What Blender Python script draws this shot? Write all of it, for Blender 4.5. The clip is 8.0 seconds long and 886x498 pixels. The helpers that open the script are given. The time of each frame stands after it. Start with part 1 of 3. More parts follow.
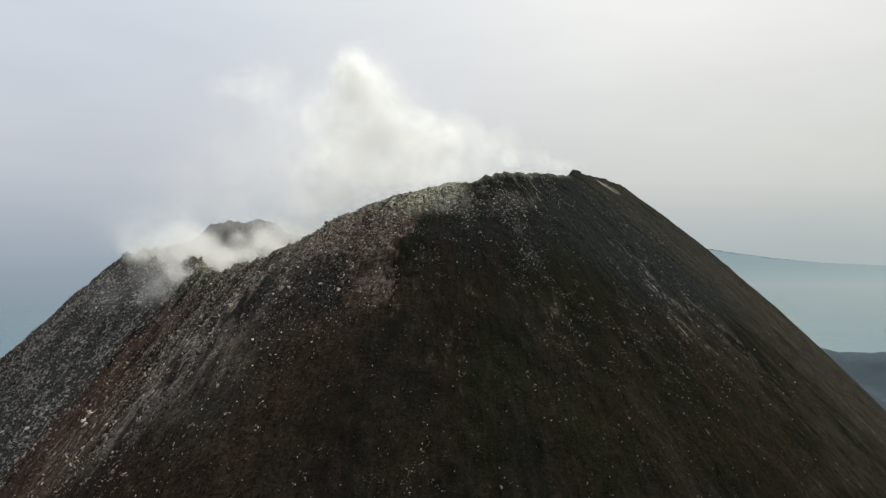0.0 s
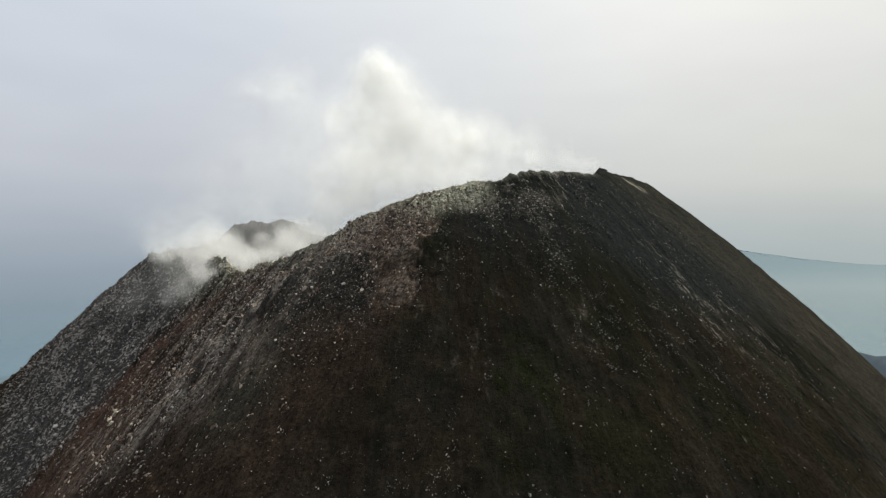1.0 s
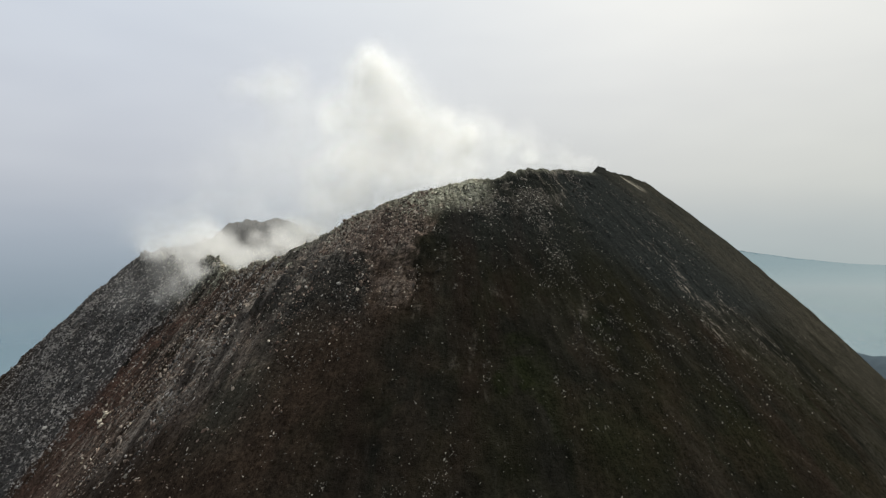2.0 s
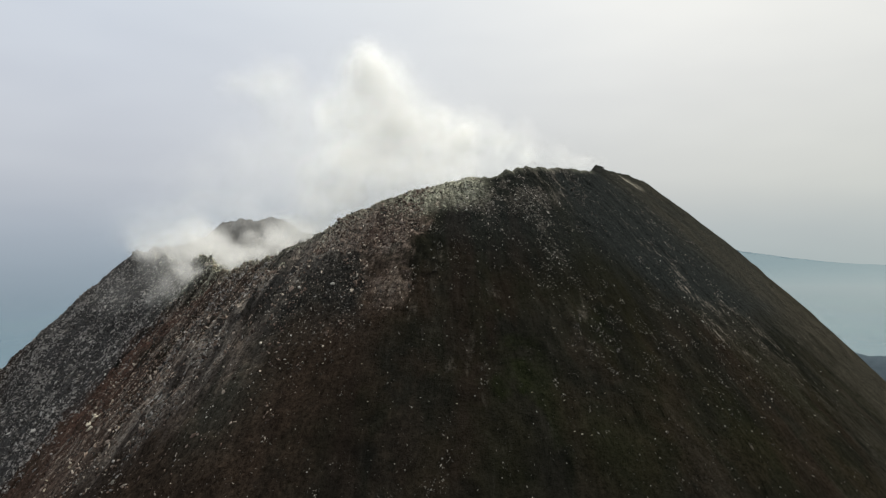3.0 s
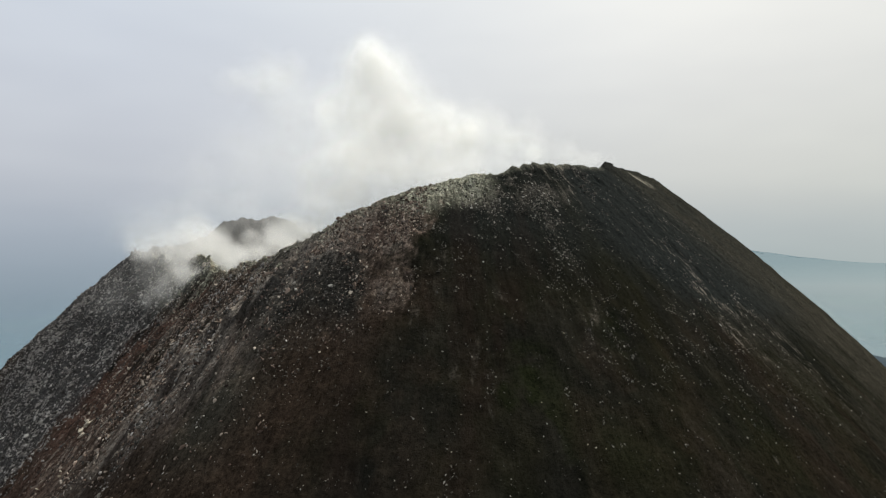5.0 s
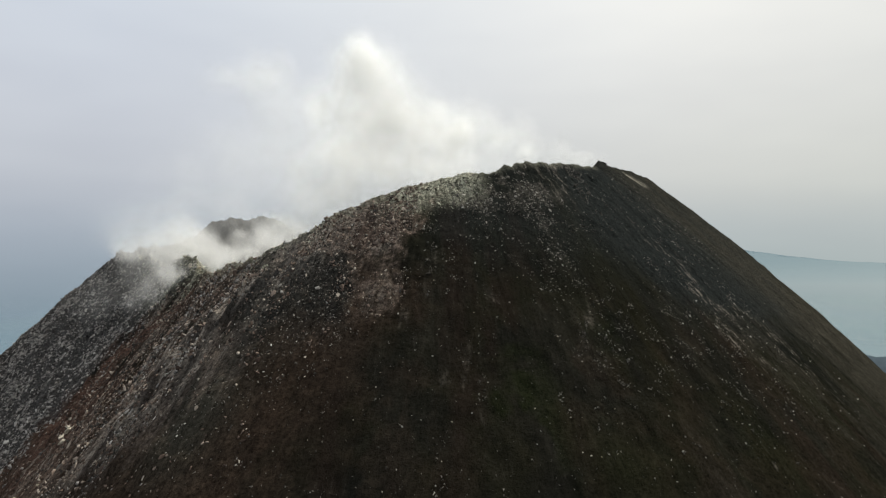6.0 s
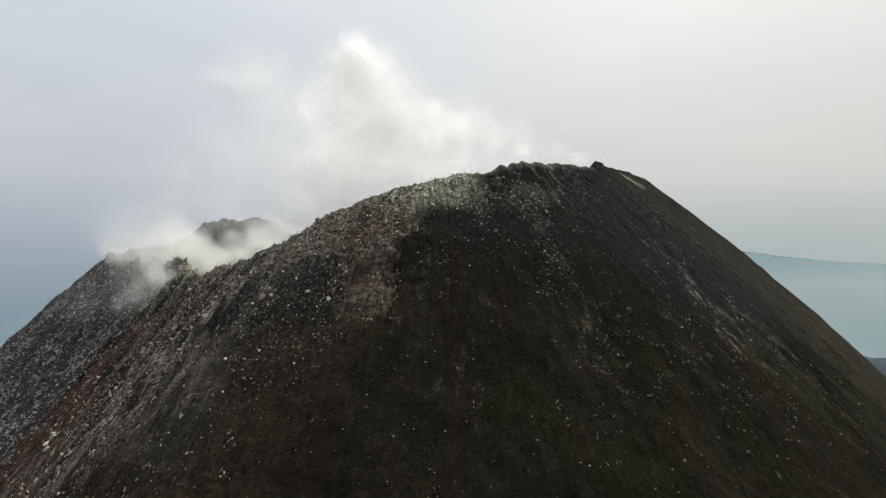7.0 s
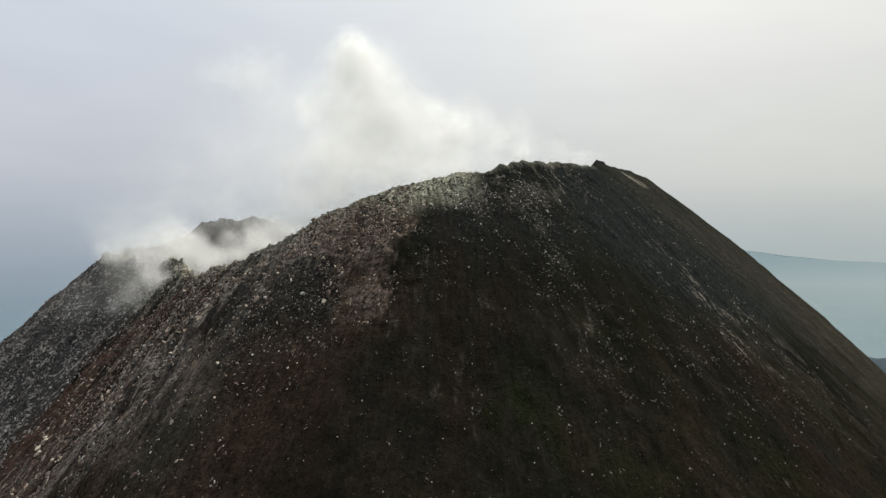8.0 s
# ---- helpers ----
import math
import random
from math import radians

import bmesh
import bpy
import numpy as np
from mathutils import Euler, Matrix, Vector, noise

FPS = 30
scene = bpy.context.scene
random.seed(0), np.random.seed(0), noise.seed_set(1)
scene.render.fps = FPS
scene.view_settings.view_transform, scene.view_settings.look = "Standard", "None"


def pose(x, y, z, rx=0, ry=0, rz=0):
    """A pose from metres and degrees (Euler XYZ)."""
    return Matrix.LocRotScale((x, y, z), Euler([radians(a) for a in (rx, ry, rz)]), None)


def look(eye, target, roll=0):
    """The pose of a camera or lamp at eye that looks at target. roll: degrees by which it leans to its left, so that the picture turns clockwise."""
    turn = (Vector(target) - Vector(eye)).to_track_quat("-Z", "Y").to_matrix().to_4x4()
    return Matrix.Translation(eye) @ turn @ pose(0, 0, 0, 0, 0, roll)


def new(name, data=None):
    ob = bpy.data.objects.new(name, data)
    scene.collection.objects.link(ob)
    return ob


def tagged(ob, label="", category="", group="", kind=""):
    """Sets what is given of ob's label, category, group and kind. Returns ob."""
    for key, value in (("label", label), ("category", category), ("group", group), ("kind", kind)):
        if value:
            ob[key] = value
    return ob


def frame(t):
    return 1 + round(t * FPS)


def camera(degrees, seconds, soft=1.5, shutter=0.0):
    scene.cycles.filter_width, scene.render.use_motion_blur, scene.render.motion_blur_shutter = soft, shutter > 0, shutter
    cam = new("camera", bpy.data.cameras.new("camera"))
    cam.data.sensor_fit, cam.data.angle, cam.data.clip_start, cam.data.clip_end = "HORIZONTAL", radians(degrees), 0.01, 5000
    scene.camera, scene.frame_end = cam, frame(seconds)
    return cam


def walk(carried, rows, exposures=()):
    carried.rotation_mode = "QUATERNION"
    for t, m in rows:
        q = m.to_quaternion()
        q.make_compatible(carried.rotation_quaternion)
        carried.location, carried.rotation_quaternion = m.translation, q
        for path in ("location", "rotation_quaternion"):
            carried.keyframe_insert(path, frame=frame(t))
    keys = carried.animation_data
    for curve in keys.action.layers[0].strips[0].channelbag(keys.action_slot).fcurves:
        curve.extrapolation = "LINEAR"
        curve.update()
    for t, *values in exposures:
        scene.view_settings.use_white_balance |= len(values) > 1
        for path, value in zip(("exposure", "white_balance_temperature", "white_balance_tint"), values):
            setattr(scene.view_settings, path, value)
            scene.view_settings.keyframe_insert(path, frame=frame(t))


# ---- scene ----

# ---- camera: a drone that flies level towards the summit, 250 m above the sea ----
cam = camera(76.3, 8.0, 1.2)
EYE, TILT = 250.0, -1.8
ROWS = [
    (0.0, 0.0, 0.0, 0.0, -0.084, 0.004, 0.03),
    (0.5, -0.543, 1.529, -0.106, 1.035, 0.024, 0.034),
    (1.0, -1.012, 3.057, -0.195, 2.043, 0.051, 0.015),
    (1.5, -1.315, 4.589, -0.242, 1.865, 0.012, -0.035),
    (3.0, -1.699, 9.295, -0.249, 1.217, -0.075, -0.092),
    (3.5, -1.777, 10.97, -0.224, 1.09, -0.095, -0.085),
    (4.0, -1.81, 12.752, -0.176, 1.398, -0.088, -0.057),
    (4.5, -1.751, 14.607, -0.1, 1.908, -0.146, -0.045),
    (6.0, -1.154, 20.26, 0.242, 0.979, -0.194, 0.046),
    (6.5, -0.919, 22.062, 0.394, 0.846, -0.212, 0.059),
    (7.0, -0.674, 23.765, 0.574, 0.591, -0.127, 0.074),
    (7.5, -0.442, 25.374, 0.768, 0.569, -0.172, 0.082),
    (8.0, -0.222, 26.943, 0.967, 0.64, -0.213, 0.106),
]
walk(cam, [(t, pose(0, 0, EYE, TILT, 0, 0) @ pose(x, y, z, 90 + pitch, roll, yaw)) for t, x, y, z, yaw, pitch, roll in ROWS])
scene.cycles.transparent_max_bounces = 128

# ---- sky and sun: thin high overcast, brighter towards the sun ahead on the right ----
SUN_AZ, SUN_EL = radians(22), radians(47)
world = bpy.data.worlds.new("sky")
scene.world = world
world.use_nodes = True


class Nodes:
    """A short hand for node trees."""

    def __init__(self, tree):
        self.tree = tree

    def add(self, kind, values=None):
        node = self.tree.nodes.new(kind)
        return self.fill(node, values)

    def fill(self, node, values):
        for key, value in (values or {}).items():
            if isinstance(value, bpy.types.NodeSocket):
                self.tree.links.new(value, node.inputs[key])
            else:
                node.inputs[key].default_value = value
        return node

    def math(self, op, a, b=0.0, clamp=False):
        n = self.add("ShaderNodeMath", {0: a, 1: b})
        n.operation, n.use_clamp = op, clamp
        return n.outputs[0]

    def mix(self, fac, a, b, blend="MIX"):
        n = self.add("ShaderNodeMix")
        n.data_type, n.blend_type = "RGBA", blend
        self.fill(n, {0: fac, 6: a, 7: b})
        return n.outputs[2]

    def ramp(self, fac, stops, soft=False):
        n = self.add("ShaderNodeValToRGB", {0: fac})
        n.color_ramp.interpolation = "B_SPLINE" if soft else "LINEAR"
        el = n.color_ramp.elements
        while len(el) < len(stops):
            el.new(0.5)
        for e, (p, c) in zip(el, stops):
            e.position = p
            e.color = (*c, 1) if len(c) == 3 else c
        return n.outputs[0]

    def range(self, v, a, b, c=0.0, d=1.0):
        return self.add("ShaderNodeMapRange", {0: v, 1: a, 2: b, 3: c, 4: d}).outputs[0]

    def attribute(self, name):
        n = self.add("ShaderNodeAttribute")
        n.attribute_name = name
        return n.outputs["Fac"]

    def noise(self, vector, scale, detail=4.0, rough=0.55):
        return self.add("ShaderNodeTexNoise", {"Vector": vector, "Scale": scale, "Detail": detail, "Roughness": rough}).outputs[0]


world.node_tree.nodes.clear()
w = Nodes(world.node_tree)
way = w.add("ShaderNodeTexCoord").outputs["Generated"]
axes = w.add("ShaderNodeSeparateXYZ", {0: way}).outputs
sky = w.add("ShaderNodeTexSky")
sky.sky_type, sky.sun_disc, sky.sun_elevation, sky.sun_rotation, sky.air_density, sky.dust_density = "NISHITA", False, SUN_EL, SUN_AZ, 1.5, 6.0
blue = w.mix(1.0, sky.outputs[0], (0.1, 0.1, 0.1, 1), "MULTIPLY")
height_in = w.range(axes[2], -0.3, 0.5)
west = w.ramp(height_in, [(0.0, (0.15, 0.23, 0.29)), (0.16, (0.20, 0.28, 0.335)), (0.26, (0.29, 0.365, 0.425)), (0.375, (0.43, 0.49, 0.56)), (0.5, (0.57, 0.605, 0.67)), (0.7, (0.64, 0.68, 0.75)), (1.0, (0.72, 0.79, 0.86))], True)
east = w.ramp(height_in, [(0.0, (0.185, 0.26, 0.268)), (0.16, (0.228, 0.318, 0.326)), (0.26, (0.388, 0.468, 0.472)), (0.375, (0.548, 0.60, 0.592)), (0.5, (0.622, 0.652, 0.64)), (0.7, (0.76, 0.775, 0.755)), (1.0, (0.96, 0.98, 0.93))], True)
veil = w.mix(w.range(axes[0], -0.5, 0.6), west, east)
soft = w.noise(w.add("ShaderNodeMapping", {0: way, 3: (1.6, 1.6, 5.0)}).outputs[0], 1.3, 3.0)
veil = w.mix(1.0, veil, w.ramp(soft, [(0.3, (0.95, 0.95, 0.965)), (0.7, (1.05, 1.045, 1.04))]), "MULTIPLY")
shade = w.mix(0.9, blue, veil)
# the overcast is thicker and dimmer on the side away from the sun
shade = w.mix(1.0, shade, w.ramp(w.range(axes[1], -1.0, 0.2), [(0.0, (0.66, 0.66, 0.67)), (1.0, (1.0, 1.0, 1.0))]), "MULTIPLY")
w.add("ShaderNodeOutputWorld", {0: w.add("ShaderNodeBackground", {0: shade, 1: 1.0}).outputs[0]})

sun = new("sun", bpy.data.lights.new("sun", "SUN"))
sun.data.energy, sun.data.angle, sun.data.color = 4.2, radians(6), (1.0, 0.96, 0.88)
sun.matrix_world = look((900 * math.sin(SUN_AZ) * math.cos(SUN_EL), 900 * math.cos(SUN_AZ) * math.cos(SUN_EL), 900 * math.sin(SUN_EL)), (0, 0, 0))


# ---- materials ----
def material(name):
    m = bpy.data.materials.new(name)
    m.use_nodes = True
    m.node_tree.nodes.clear()
    n = Nodes(m.node_tree)
    return m, n, n.add("ShaderNodeTexCoord").outputs["Object"]


def finish(n, colour, rough=0.9, bump=None, strength=0.5, distance=0.2, spec=0.2):
    values = {"Base Color": colour, "Roughness": rough, "Specular IOR Level": spec}
    if bump is not None:
        values["Normal"] = n.add("ShaderNodeBump", {"Height": bump, "Strength": strength, "Distance": distance}).outputs[0]
    n.add("ShaderNodeOutputMaterial", {0: n.add("ShaderNodeBsdfPrincipled", values).outputs[0]})


def ground_material():
    m, n, at = material("tephra")
    mask = {k: n.attribute(k) for k in ("brown", "rust", "grey", "pale", "sulphur", "olive", "umber", "slate", "black", "green", "haze_blue")}
    slope = n.add("ShaderNodeCombineXYZ", {0: n.attribute("across"), 1: n.math("MULTIPLY", n.attribute("down"), 0.16), 2: 0.0}).outputs[0]
    broad, mid, fine, grit = n.noise(at, 0.05, 4), n.noise(at, 0.35, 5), n.noise(at, 1.5, 5, 0.7), n.noise(at, 4.0, 4, 0.75)
    runs, thin, clod = n.noise(slope, 0.2, 5, 0.7), n.noise(slope, 1.2, 4, 0.7), n.noise(at, 1.1, 4, 0.7)
    tone = n.noise(n.add("ShaderNodeMapping", {0: slope, 1: (40.0, 7.0, 3.0)}).outputs[0], 0.11, 3, 0.6)
    # dark ash: soot grey, with runs of olive and of warm brown cinder
    col = n.ramp(runs, [(0.32, (0.0080, 0.0088, 0.0074)), (0.5, (0.0122, 0.0126, 0.0100)), (0.68, (0.025, 0.0236, 0.0178))])
    col = n.mix(n.range(broad, 0.42, 0.6, 0, 0.9), col, n.mix(mid, (0.0072, 0.0080, 0.0056, 1), (0.0212, 0.0202, 0.0128, 1)))
    col = n.mix(n.range(tone, 0.56, 0.70, 0, 0.75), col, (0.0165, 0.0158, 0.0088, 1))
    col = n.mix(n.range(tone, 0.44, 0.32, 0, 0.7), col, (0.0195, 0.0140, 0.0110, 1))
    col = n.mix(n.math("MULTIPLY", n.range(thin, 0.60, 0.74), n.range(mid, 0.45, 0.64), True), col, (0.040, 0.036, 0.029, 1))
    # shade of small gaps between rocks, put into the colour by noise
    gap_shade = n.range(n.mix(0.5, grit, clod), 0.36, 0.5, 0.25, 1.0)

    def lay(under, key, a, b, lo, hi):
        worn = n.range(n.mix(0.5, fine, thin), lo, hi)
        tint = n.mix(n.range(n.mix(0.3, clod, grit), 0.36, 0.64), (*a, 1), (*b, 1))
        return n.mix(n.math("MULTIPLY", mask[key], worn, True), under, tint)

    col = lay(col, "umber", (0.0205, 0.0142, 0.0100), (0.0490, 0.0345, 0.0245), 0.1, 0.45)
    col = lay(col, "green", (0.0090, 0.0112, 0.0052), (0.0185, 0.0212, 0.0100), 0.1, 0.45)
    col = lay(col, "slate", (0.0150, 0.0170, 0.0162), (0.0285, 0.0312, 0.0292), 0.1, 0.45)
    col = lay(col, "olive", (0.0300, 0.0275, 0.0205), (0.066, 0.0600, 0.0460), 0.2, 0.5)
    col = lay(col, "brown", (0.052, 0.0370, 0.0300), (0.285, 0.218, 0.174), 0.24, 0.52)
    col = lay(col, "black", (0.0100, 0.0102, 0.0092), (0.050, 0.0455, 0.0385), 0.2, 0.5)
    col = lay(col, "rust", (0.052, 0.0290, 0.0225), (0.175, 0.105, 0.078), 0.28, 0.55)
    col = lay(col, "grey", (0.018, 0.0170, 0.0165), (0.120, 0.113, 0.106), 0.22, 0.52)
    col = lay(col, "pale", (0.0780, 0.0650, 0.0546), (0.4680, 0.4095, 0.3380), 0.36, 0.56)
    col = lay(col, "sulphur", (0.165, 0.166, 0.120), (0.68, 0.665, 0.51), 0.34, 0.56)
    # old outer rim: blue distance haze put into its base colour, without grain
    col = n.mix(mask["haze_blue"], col, n.ramp(n.noise(at, 0.09, 6, 0.7), [(0.3, (0.058, 0.076, 0.090)), (0.7, (0.072, 0.092, 0.106))]))
    grain = n.math("SUBTRACT", 1.0, mask["haze_blue"])
    col = n.mix(grain, col, n.mix(1.0, col, n.ramp(gap_shade, [(0.0, (0.45, 0.45, 0.45)), (1.0, (1.0, 1.0, 1.0))]), "MULTIPLY"))
    col = n.mix(grain, col, n.mix(1.0, col, n.ramp(n.mix(0.5, thin, fine), [(0.36, (0.64, 0.64, 0.64)), (0.64, (1.40, 1.40, 1.40))]), "MULTIPLY"))
    relief = n.math("ADD", n.math("MULTIPLY", fine, 0.7), n.math("MULTIPLY", grit, 0.4))
    finish(n, col, 1.0, relief, 0.9, 0.5, 0.0)
    return m


def rock_material(name, stops, island=True):
    m, n, at = material(name)
    rnd = n.add("ShaderNodeNewGeometry").outputs["Random Per Island"] if island else n.add("ShaderNodeObjectInfo").outputs["Random"]
    col = n.ramp(rnd, stops)
    stain = n.noise(at, 1.3, 5, 0.6)
    col = n.mix(1.0, col, n.ramp(stain, [(0.3, (0.6, 0.58, 0.56)), (0.65, (1.15, 1.12, 1.08))]), "MULTIPLY")
    finish(n, col, 0.9, n.noise(at, 4.0, 5, 0.65), 0.6, 0.15, 0.15)
    return m


TEPHRA = ground_material()
PALE_ROCK = rock_material("pale_rock", [(0.0, (0.034, 0.031, 0.026)), (0.4, (0.090, 0.082, 0.070)), (0.7, (0.22, 0.205, 0.18)), (0.93, (0.36, 0.34, 0.30)), (1.0, (0.70, 0.68, 0.63))])
GREY_ROCK = rock_material("grey_rock", [(0.0, (0.045, 0.043, 0.041)), (0.3, (0.19, 0.178, 0.169)), (0.7, (0.38, 0.36, 0.34)), (0.94, (0.46, 0.44, 0.41)), (1.0, (0.60, 0.58, 0.54))])
RUST_ROCK = rock_material("rust_rock", [(0.0, (0.036, 0.026, 0.022)), (0.4, (0.145, 0.103, 0.082)), (0.75, (0.275, 0.215, 0.175)), (1.0, (0.52, 0.465, 0.39))])
DARK_ROCK = rock_material("dark_rock", [(0.0, (0.022, 0.022, 0.021)), (0.6, (0.065, 0.062, 0.056)), (1.0, (0.17, 0.163, 0.142))])
SULPHUR_ROCK = rock_material("sulphur_rock", [(0.0, (0.09, 0.092, 0.07)), (0.5, (0.28, 0.28, 0.215)), (1.0, (0.58, 0.58, 0.47))])
BOULDER_GREY = rock_material("boulder_grey", [(0.0, (0.02, 0.02, 0.02)), (0.7, (0.055, 0.053, 0.05)), (1.0, (0.12, 0.115, 0.105))], False)
BOULDER_PALE = rock_material("boulder_pale", [(0.0, (0.42, 0.37, 0.28)), (1.0, (0.70, 0.64, 0.53))], False)
BOULDER_DARK = rock_material("boulder_dark", [(0.0, (0.05, 0.045, 0.035)), (0.6, (0.10, 0.095, 0.075)), (1.0, (0.26, 0.25, 0.18))], False)


def steam_material():
    m, n, at = material("steam")
    white = (0.95, 0.95, 0.925, 1)
    lit = n.add("ShaderNodeMixShader", {0: 0.35, 1: n.add("ShaderNodeBsdfTranslucent", {0: white}).outputs[0], 2: n.add("ShaderNodeBsdfDiffuse", {0: white}).outputs[0]}).outputs[0]
    curl = n.range(n.noise(at, 0.055, 4, 0.5), 0.32, 0.66, 0.6, 1.3)
    thin = n.math("MULTIPLY", n.attribute("thickness"), curl, True)
    veil = n.add("ShaderNodeMixShader", {0: thin, 1: n.add("ShaderNodeBsdfTransparent").outputs[0], 2: lit})
    n.add("ShaderNodeOutputMaterial", {0: veil.outputs[0]})
    return m


def sea_material():
    m, n, at = material("sea_water")
    swell = n.noise(n.add("ShaderNodeMapping", {0: at, 3: (1, 2.2, 1)}).outputs[0], 0.05, 6, 0.6)
    patch = n.noise(at, 0.0012, 3)
    col = n.ramp(patch, [(0.35, (0.085, 0.15, 0.18)), (0.7, (0.11, 0.18, 0.20))])
    bump = n.add("ShaderNodeBump", {"Height": swell, "Strength": 0.35, "Distance": 2.0}).outputs[0]
    water = n.add("ShaderNodeBsdfPrincipled", {"Base Color": col, "Roughness": 0.35, "IOR": 1.33, "Normal": bump}).outputs[0]
    # distance haze made in the material: far water turns transparent onto the sky's low tones
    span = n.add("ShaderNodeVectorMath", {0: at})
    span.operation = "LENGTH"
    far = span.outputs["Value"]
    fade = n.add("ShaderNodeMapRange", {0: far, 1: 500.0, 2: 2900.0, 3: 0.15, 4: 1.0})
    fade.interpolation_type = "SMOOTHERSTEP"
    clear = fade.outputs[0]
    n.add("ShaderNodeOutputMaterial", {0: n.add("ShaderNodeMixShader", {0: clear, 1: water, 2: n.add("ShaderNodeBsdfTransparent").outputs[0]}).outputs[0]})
    return m


def wooded_material(name, clear):
    m, n, at = material(name)
    col = n.ramp(n.noise(at, 0.02, 6, 0.65), [(0.3, (0.03, 0.05, 0.035)), (0.7, (0.07, 0.09, 0.055))])
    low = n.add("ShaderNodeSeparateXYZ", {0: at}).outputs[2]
    # aerial haze put into tint and transparency by height; the island's foot vanishes
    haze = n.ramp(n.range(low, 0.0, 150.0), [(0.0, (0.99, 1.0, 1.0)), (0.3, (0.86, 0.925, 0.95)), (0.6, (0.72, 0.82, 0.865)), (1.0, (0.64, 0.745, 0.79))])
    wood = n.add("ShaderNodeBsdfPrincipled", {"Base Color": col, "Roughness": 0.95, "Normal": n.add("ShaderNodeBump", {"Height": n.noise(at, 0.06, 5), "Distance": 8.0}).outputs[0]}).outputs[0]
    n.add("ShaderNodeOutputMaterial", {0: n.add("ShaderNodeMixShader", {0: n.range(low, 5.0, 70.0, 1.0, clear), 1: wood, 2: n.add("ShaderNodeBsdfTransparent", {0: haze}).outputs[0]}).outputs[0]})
    return m


# ---- smooth lattice noise ----
TABLE = np.random.RandomState(7).rand(256, 256)


def lattice(u, v):
    i, j = np.floor(u).astype(int), np.floor(v).astype(int)
    a, b = u - i, v - j
    a, b = a * a * (3 - 2 * a), b * b * (3 - 2 * b)
    g = lambda p, q: TABLE[p % 256, q % 256]
    return (g(i, j) * (1 - a) + g(i + 1, j) * a) * (1 - b) + (g(i, j + 1) * (1 - a) + g(i + 1, j + 1) * a) * b - 0.5


def fbm(u, v, octaves=4, gain=0.5):
    out, amp = 0, 1.0
    u, v = 0.94 * u - 0.34 * v, 0.34 * u + 0.94 * v
    for k in range(octaves):
        out = out + amp * lattice(u + 17.3 * k, v + 9.1 * k)
        u, v = 2 * (0.8 * u - 0.6 * v), 2 * (0.6 * u + 0.8 * v)
        amp *= gain
    return out


def ridged(u, v):
    """Long runs down the slope: stretched noise whose octaves keep their direction."""
    return lattice(u, v) + 0.6 * lattice(2.1 * u + 7, 1.9 * v + 3) + 0.36 * lattice(4.3 * u + 1, 3.7 * v + 5) + 0.2 * lattice(8.7 * u, 7.1 * v)


def step(a, b, x):
    t = np.clip((x - a) / (b - a), 0, 1)
    return t * t * (3 - 2 * t)


# ---- the volcano's form: a steep cone with an uneven crater rim ----
CX, CY, APEX = -11.3, 315.8, 101.6
RIM_AT = [-180, -150, -140, -132, -130, -126, -121, -117, -115, -112, -106, -96, -88, -82.5, -79, -73, -66, -61, -57, -49, -41, -34, -27, -22, -16, -12, -8.5, -5, -1.5, 3, 6.3, 9, 13.3, 18, 25, 36, 50, 53, 56, 60, 69, 82, 92, 105, 130, 180]
RIM_R = [130, 132, 134, 136, 137, 140, 148, 156, 161, 168, 168, 166, 163, 152, 146, 136, 128, 121, 116, 119, 123, 128, 134, 138, 146, 147, 143, 139, 136, 132, 130, 127, 122, 118, 112, 104, 91, 90, 90, 91, 94, 108, 118, 125, 130, 130]
RIM_Z = [-14, -12, -7, 0, 4.5, 7.5, 7, 7, 4, -5, -10, -13, -14, -12, -12.5, -13, -16, -13, -12.5, -16, -18, -15.5, -12, -9, -6, -1.8, 4.0, 8.4, 12.0, 14.7, 16, 17, 19.5, 21, 22, 22.8, 25.6, 28.4, 28.2, 27.5, 27.2, 24.3, 20.8, 12, 0, -14]


def polar(x, y):
    return np.hypot(x - CX, y - CY), np.degrees(np.arctan2(x - CX, CY - y))


def steepness(th):
    a = np.radians(th)
    right = step(-12, 12, th)
    side = 0.85 - 0.018 * right
    front = np.clip(np.cos(a), 0, 1) ** 2
    s = side + (0.643 - side) * front + (0.241 - 0.186 * right) * (1 - np.cos(4 * a)) / 2 * (np.abs(th) < 90)
    return s - (0.252 - 0.046 * right) * np.exp(-(((np.abs(th) - 105) / 28) ** 2))


def cone(r, th):
    return APEX - steepness(th) * np.sqrt(r * r + 100) - 2.482 * np.clip((r - 100) / 50, 0, 3) ** 2


def smooth_max(a, b, k):
    h = np.clip(0.5 + 0.5 * (a - b) / k, 0, 1)
    return b + (a - b) * h + k * h * (1 - h)


def rim(th):
    return np.interp(th, RIM_AT, RIM_R), np.interp(th, RIM_AT, RIM_Z)


def shoulder(r):
    """The azimuth of the rocky rib that parts the smooth cone from the scree."""
    return np.interp(r, [146, 154, 160, 166, 176, 184, 196], [-11, -12.3, -15, -19.5, -21.5, -22.5, -24])


